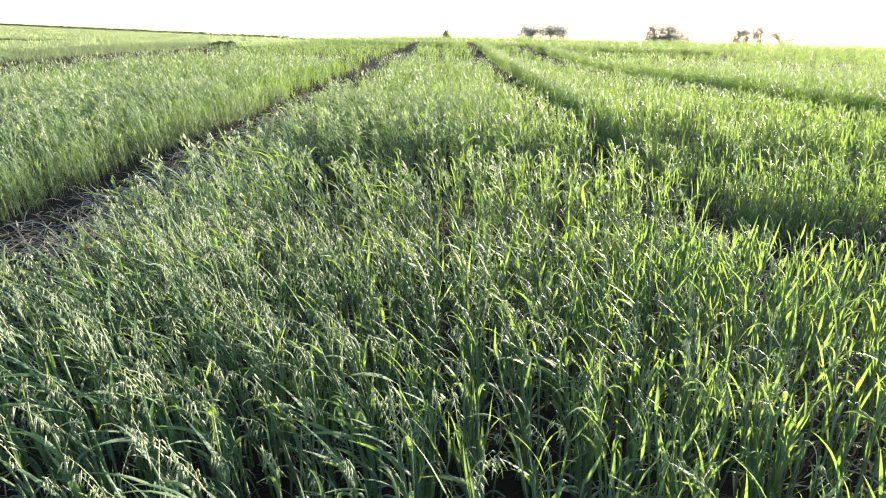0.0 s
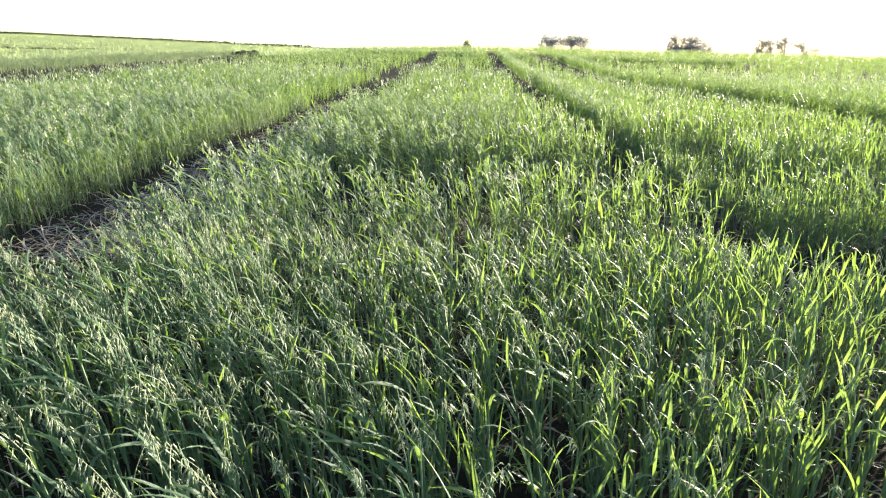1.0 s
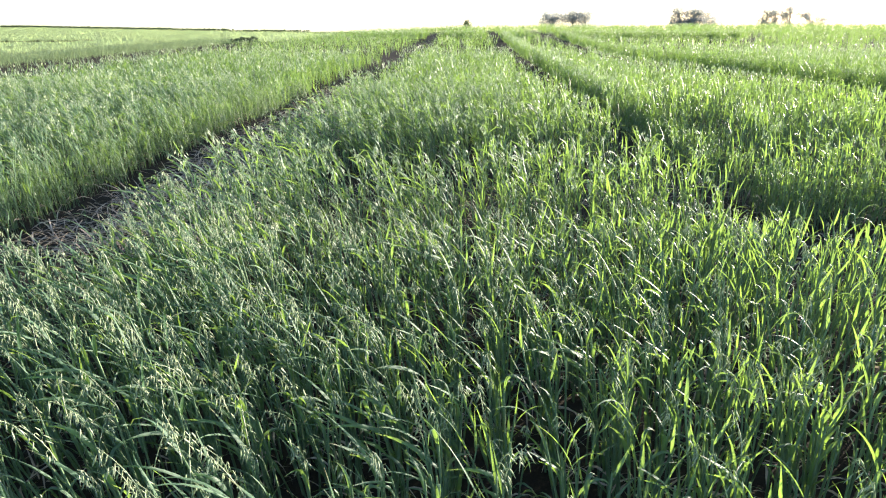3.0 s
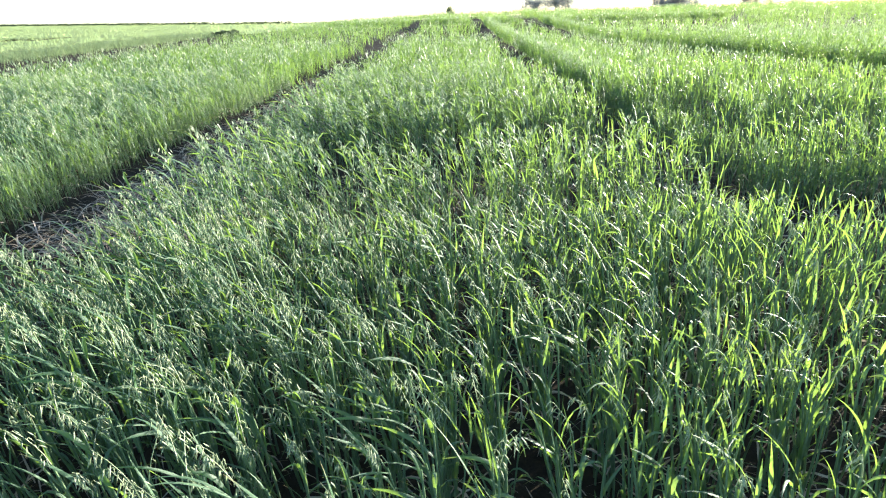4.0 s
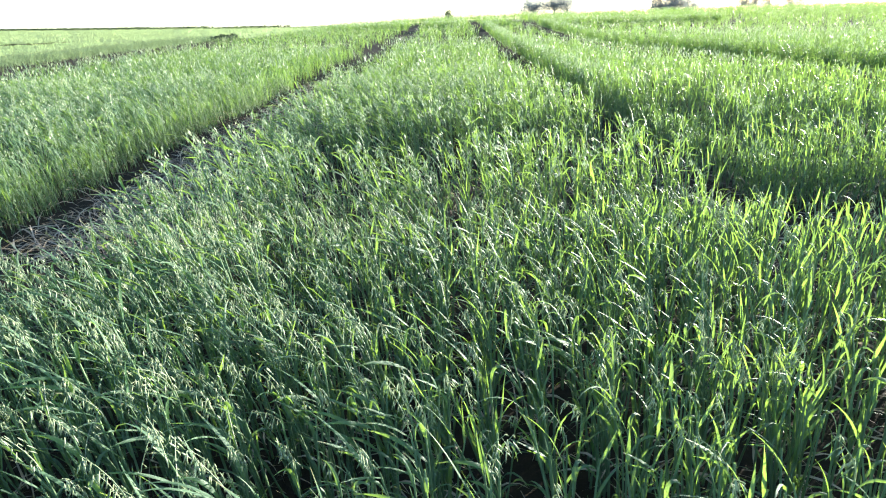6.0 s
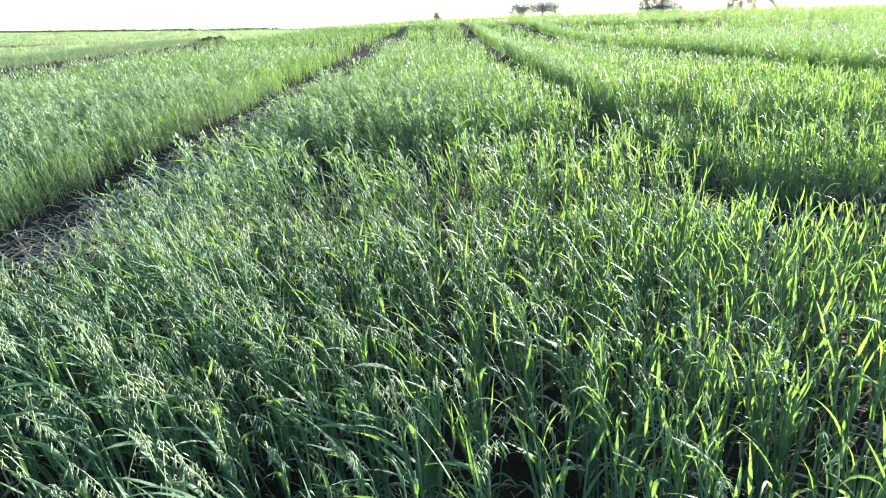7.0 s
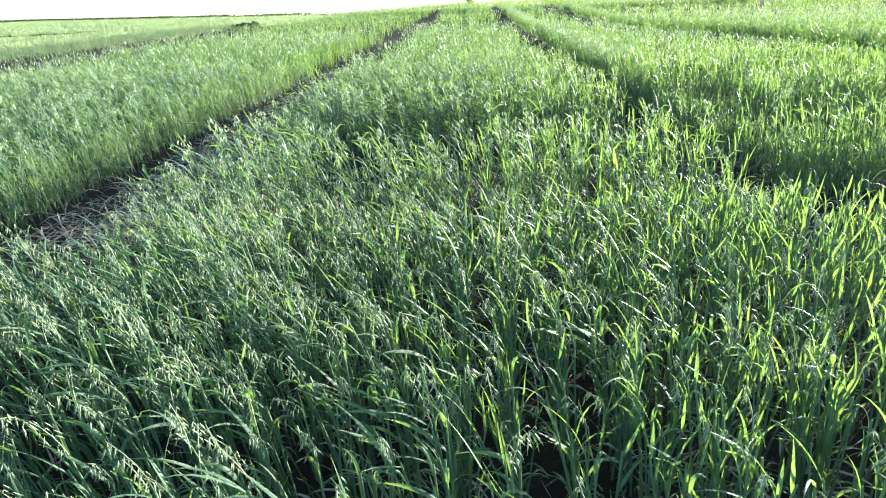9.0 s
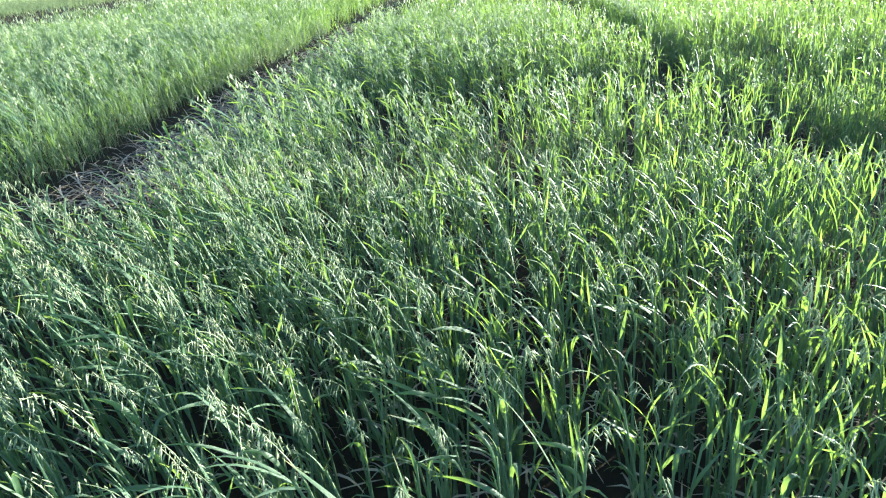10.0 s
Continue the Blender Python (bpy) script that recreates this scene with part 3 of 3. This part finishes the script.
# ---- straw and dead leaves on the soil ----
sticks = []
for _ in range(30):
    b = blade((0, 0, 0.006), rng.uniform(0, 6.3), rng.uniform(0.05, 0.19), rng.uniform(0.004, 0.008), rng.uniform(5, 50), rng.uniform(-40, 0), rng.uniform(-2, 2), 3, 0.0, 0)
    sticks.append(join([b]))
tx, ty = -2.0 - 1.35 * rng.random(5200) ** 1.3, 3.5 + 10 * rng.random(5200) ** 1.5
scatter("straw_litter", sticks, tx, ty, rng.uniform(0.7, 1.7, len(tx)), [DRY], "dry pale straw lying in the bare wheel track", "straw", rng, 3.1, 0.3)
tx, ty = rng.uniform(-3.0, -2.1, 620), rng.uniform(3.6, 7.2, 620)
scatter("straw_litter", [join([blade((0, 0, 0.004), rng.uniform(0, 6.3), rng.uniform(0.14, 0.3), rng.uniform(0.005, 0.010), rng.uniform(15, 60), rng.uniform(-50, 0), rng.uniform(-2, 2), 4, 0.0, 0)]) for _ in range(16)],
        tx, ty, rng.uniform(0.7, 1.2, len(tx)), [DRY], "bleached loose straw heaped along the wheel track", "straw", rng, 3.1, 0.3)
tx, ty = rng.uniform(1.0, 2.6, 700), rng.uniform(2.7, 5.6, 700)
scatter("straw_litter", sticks, tx, ty, rng.uniform(0.6, 1.2, len(tx)), [DRY], "scattered straw on bare soil by the headland", "straw", rng, 3.1, 0.3)
tx, ty = rng.uniform(-2.1, 1.3, 2600), rng.uniform(0.6, 5.2, 2600)
scatter("straw_litter", sticks, tx, ty, rng.uniform(0.6, 1.2, len(tx)), [DRY], "dead brown leaves and straw on soil between the rows", "straw", rng, 3.1, 0.3)


# ---- trees and bushes on the skyline ----
def crown_pieces(r, centre, radii, count, leaf, clumps, fill=0.3):
    cl = r.normal(0, 1, (clumps, 3))
    cl *= (0.85 * r.random((clumps, 1)) ** 0.4) / np.linalg.norm(cl, axis=1, keepdims=True)
    cl = np.asarray(centre) + cl * radii
    rad = r.uniform(0.6, 1.3, clumps) * fill * min(radii)
    k = r.integers(0, clumps, count)
    d = r.normal(0, 1, (count, 3))
    d /= np.linalg.norm(d, axis=1, keepdims=True)
    p = cl[k] + d * (rad[k] * r.random(count) ** 0.4)[:, None]
    a, b = r.normal(0, 1, (count, 3)), r.normal(0, 1, (count, 3))
    a /= np.linalg.norm(a, axis=1, keepdims=True)
    b = np.cross(a, b)
    b /= np.linalg.norm(b, axis=1, keepdims=True)
    sz = leaf * r.uniform(0.6, 1.3, count)[:, None]
    v = np.stack([p - a * sz, p + b * sz * 0.55, p + a * sz, p - b * sz * 0.55], 1).reshape(-1, 3)
    q = np.arange(count * 4).reshape(-1, 4)
    u = np.tile([(0, 0.2), (1, 0.2), (1, 0.6), (0, 0.6)], (count, 1))
    return v, q, u, cl


def tree(name, x, y, base, height, spread, r, label, category="tree", leaves=2600, clumps=22, leaf=0.16, bare=0.35):
    root = new(name)
    root.location = (x, y, base)
    v, q, u, cl = crown_pieces(r, (0, 0, height * (1 + bare) / 2), (spread / 2, spread / 2, height * (1 - bare) / 2), leaves, leaf, clumps, 0.5)
    wood = []
    trunk_top = np.array([r.normal(0, 0.15), r.normal(0, 0.15), height * 0.62])
    s = np.linspace(0, 1, 6)
    wood.append(tube([trunk_top * f + (0.12 * math.sin(5 * f), 0, 0) for f in s], height * 0.03 * (1 - 0.6 * s), 7))
    for c in cl[::2]:
        f = r.uniform(0.35, 0.95)
        st = trunk_top * f
        mid = (st + c) / 2 + (0, 0, -0.15)
        wood.append(tube([st, mid, c], (height * 0.011, height * 0.007, height * 0.003), 5))
    wv, wq, wu, _ = join(wood)
    for nm, me in (("trunk", mesh_from("trunk", wv, wq, wu, [BARK])), ("crown", mesh_from("crown", v, q, u, [HAZED_LEAF], smooth=False))):
        ob = new(nm, me)
        ob.parent = root
    return tagged(root, label, category)


def skyline(px_dir, dist):
    """Place on the ground in a direction (run to the right per metre ahead) at a distance ahead."""
    x = -0.41 + px_dir * dist
    return x, dist, float(land(x, dist))


def bush(name, x, y, base, height, spread, r, label, category, leaves, leaf, mat, deep=None):
    """A bush or a length of hedge: woody stems from the ground in a crown of small leaves."""
    root = new(name)
    root.location = (x, y, base)
    v, q, u, cl = crown_pieces(r, (0, 0, height * 0.55), (spread / 2, (deep or spread) / 2, height * 0.5), leaves, leaf, max(26, int(spread * (6 if height > 1 else 22))), 0.7)
    v[:, 2] = np.maximum(v[:, 2], 0.02)
    ob = new("foliage", mesh_from("foliage", v, q, u, [mat], smooth=False))
    ob.parent = root
    for c in cl[:: max(2, len(cl) // 9)]:
        wv, wq, wu, _ = tube([(c[0] * 0.8, c[1] * 0.6, -0.05), (c[0] * 0.9, c[1] * 0.8, c[2] * 0.5), c], (0.02 * height, 0.014 * height, 0.005 * height), 4)
        ob = new("stem", mesh_from("stem", wv, wq, wu, [BARK]))
        ob.parent = root
    return tagged(root, label, category)


FAR = 170.0
wood_rng = np.random.default_rng(21)
# these trees and the hedge below them take the leaf colours paled for haze
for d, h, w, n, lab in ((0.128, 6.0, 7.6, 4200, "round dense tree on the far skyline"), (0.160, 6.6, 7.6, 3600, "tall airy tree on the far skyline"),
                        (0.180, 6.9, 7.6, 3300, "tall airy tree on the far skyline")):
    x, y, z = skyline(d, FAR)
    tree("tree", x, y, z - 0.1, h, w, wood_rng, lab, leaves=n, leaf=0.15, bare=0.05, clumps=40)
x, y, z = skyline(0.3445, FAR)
bush("hedge", x, y, z, 3.1, 17.5, wood_rng, "long dark hedge below open trees on the skyline", "hedge", 8000, 0.15, HAZED_LEAF, 3.0)
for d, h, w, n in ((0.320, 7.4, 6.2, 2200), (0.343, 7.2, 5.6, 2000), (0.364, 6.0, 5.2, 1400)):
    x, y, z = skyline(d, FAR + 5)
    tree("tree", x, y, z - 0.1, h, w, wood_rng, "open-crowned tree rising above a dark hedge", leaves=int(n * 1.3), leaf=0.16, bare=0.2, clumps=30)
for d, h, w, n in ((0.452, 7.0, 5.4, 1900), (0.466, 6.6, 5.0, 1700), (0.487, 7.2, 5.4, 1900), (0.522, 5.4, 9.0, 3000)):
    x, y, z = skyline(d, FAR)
    tree("tree", x, y, z - 0.1, h, w, wood_rng, "thin sparse tree with haze-paled leaves against the bright sky", leaves=int(n * 1.2), clumps=24, leaf=0.16, bare=0.05)
# a lone bush on the crest, dark weeds at the end of the path, a far hedge line
x, y, z = skyline(-0.002, 63.0)
bush("bush", x, y, z, 0.98, 0.8, wood_rng, "small lone dark bush on the crest of the field", "bush", 1300, 0.05, DARK_WEED)
bush("weed_clump", -14.6, 40.2, float(land(-14.6, 40.2)), 0.36, 2.1, wood_rng, "low clump of dark weeds at the end of the path", "weeds", 2600, 0.06, DARK_WEED, 0.9)
for k in range(9):
    x = -150 + 17 * k
    y = 66 + (-14 - x) * 0.97
    bush("hedge", x, y + 6, float(land(x, y + 6)), 0.62 - 0.045 * k, 21, wood_rng, "low dark hedge along the far edge of the pale field", "hedge", 4200, 0.11, DARK_WEED, 1.0)
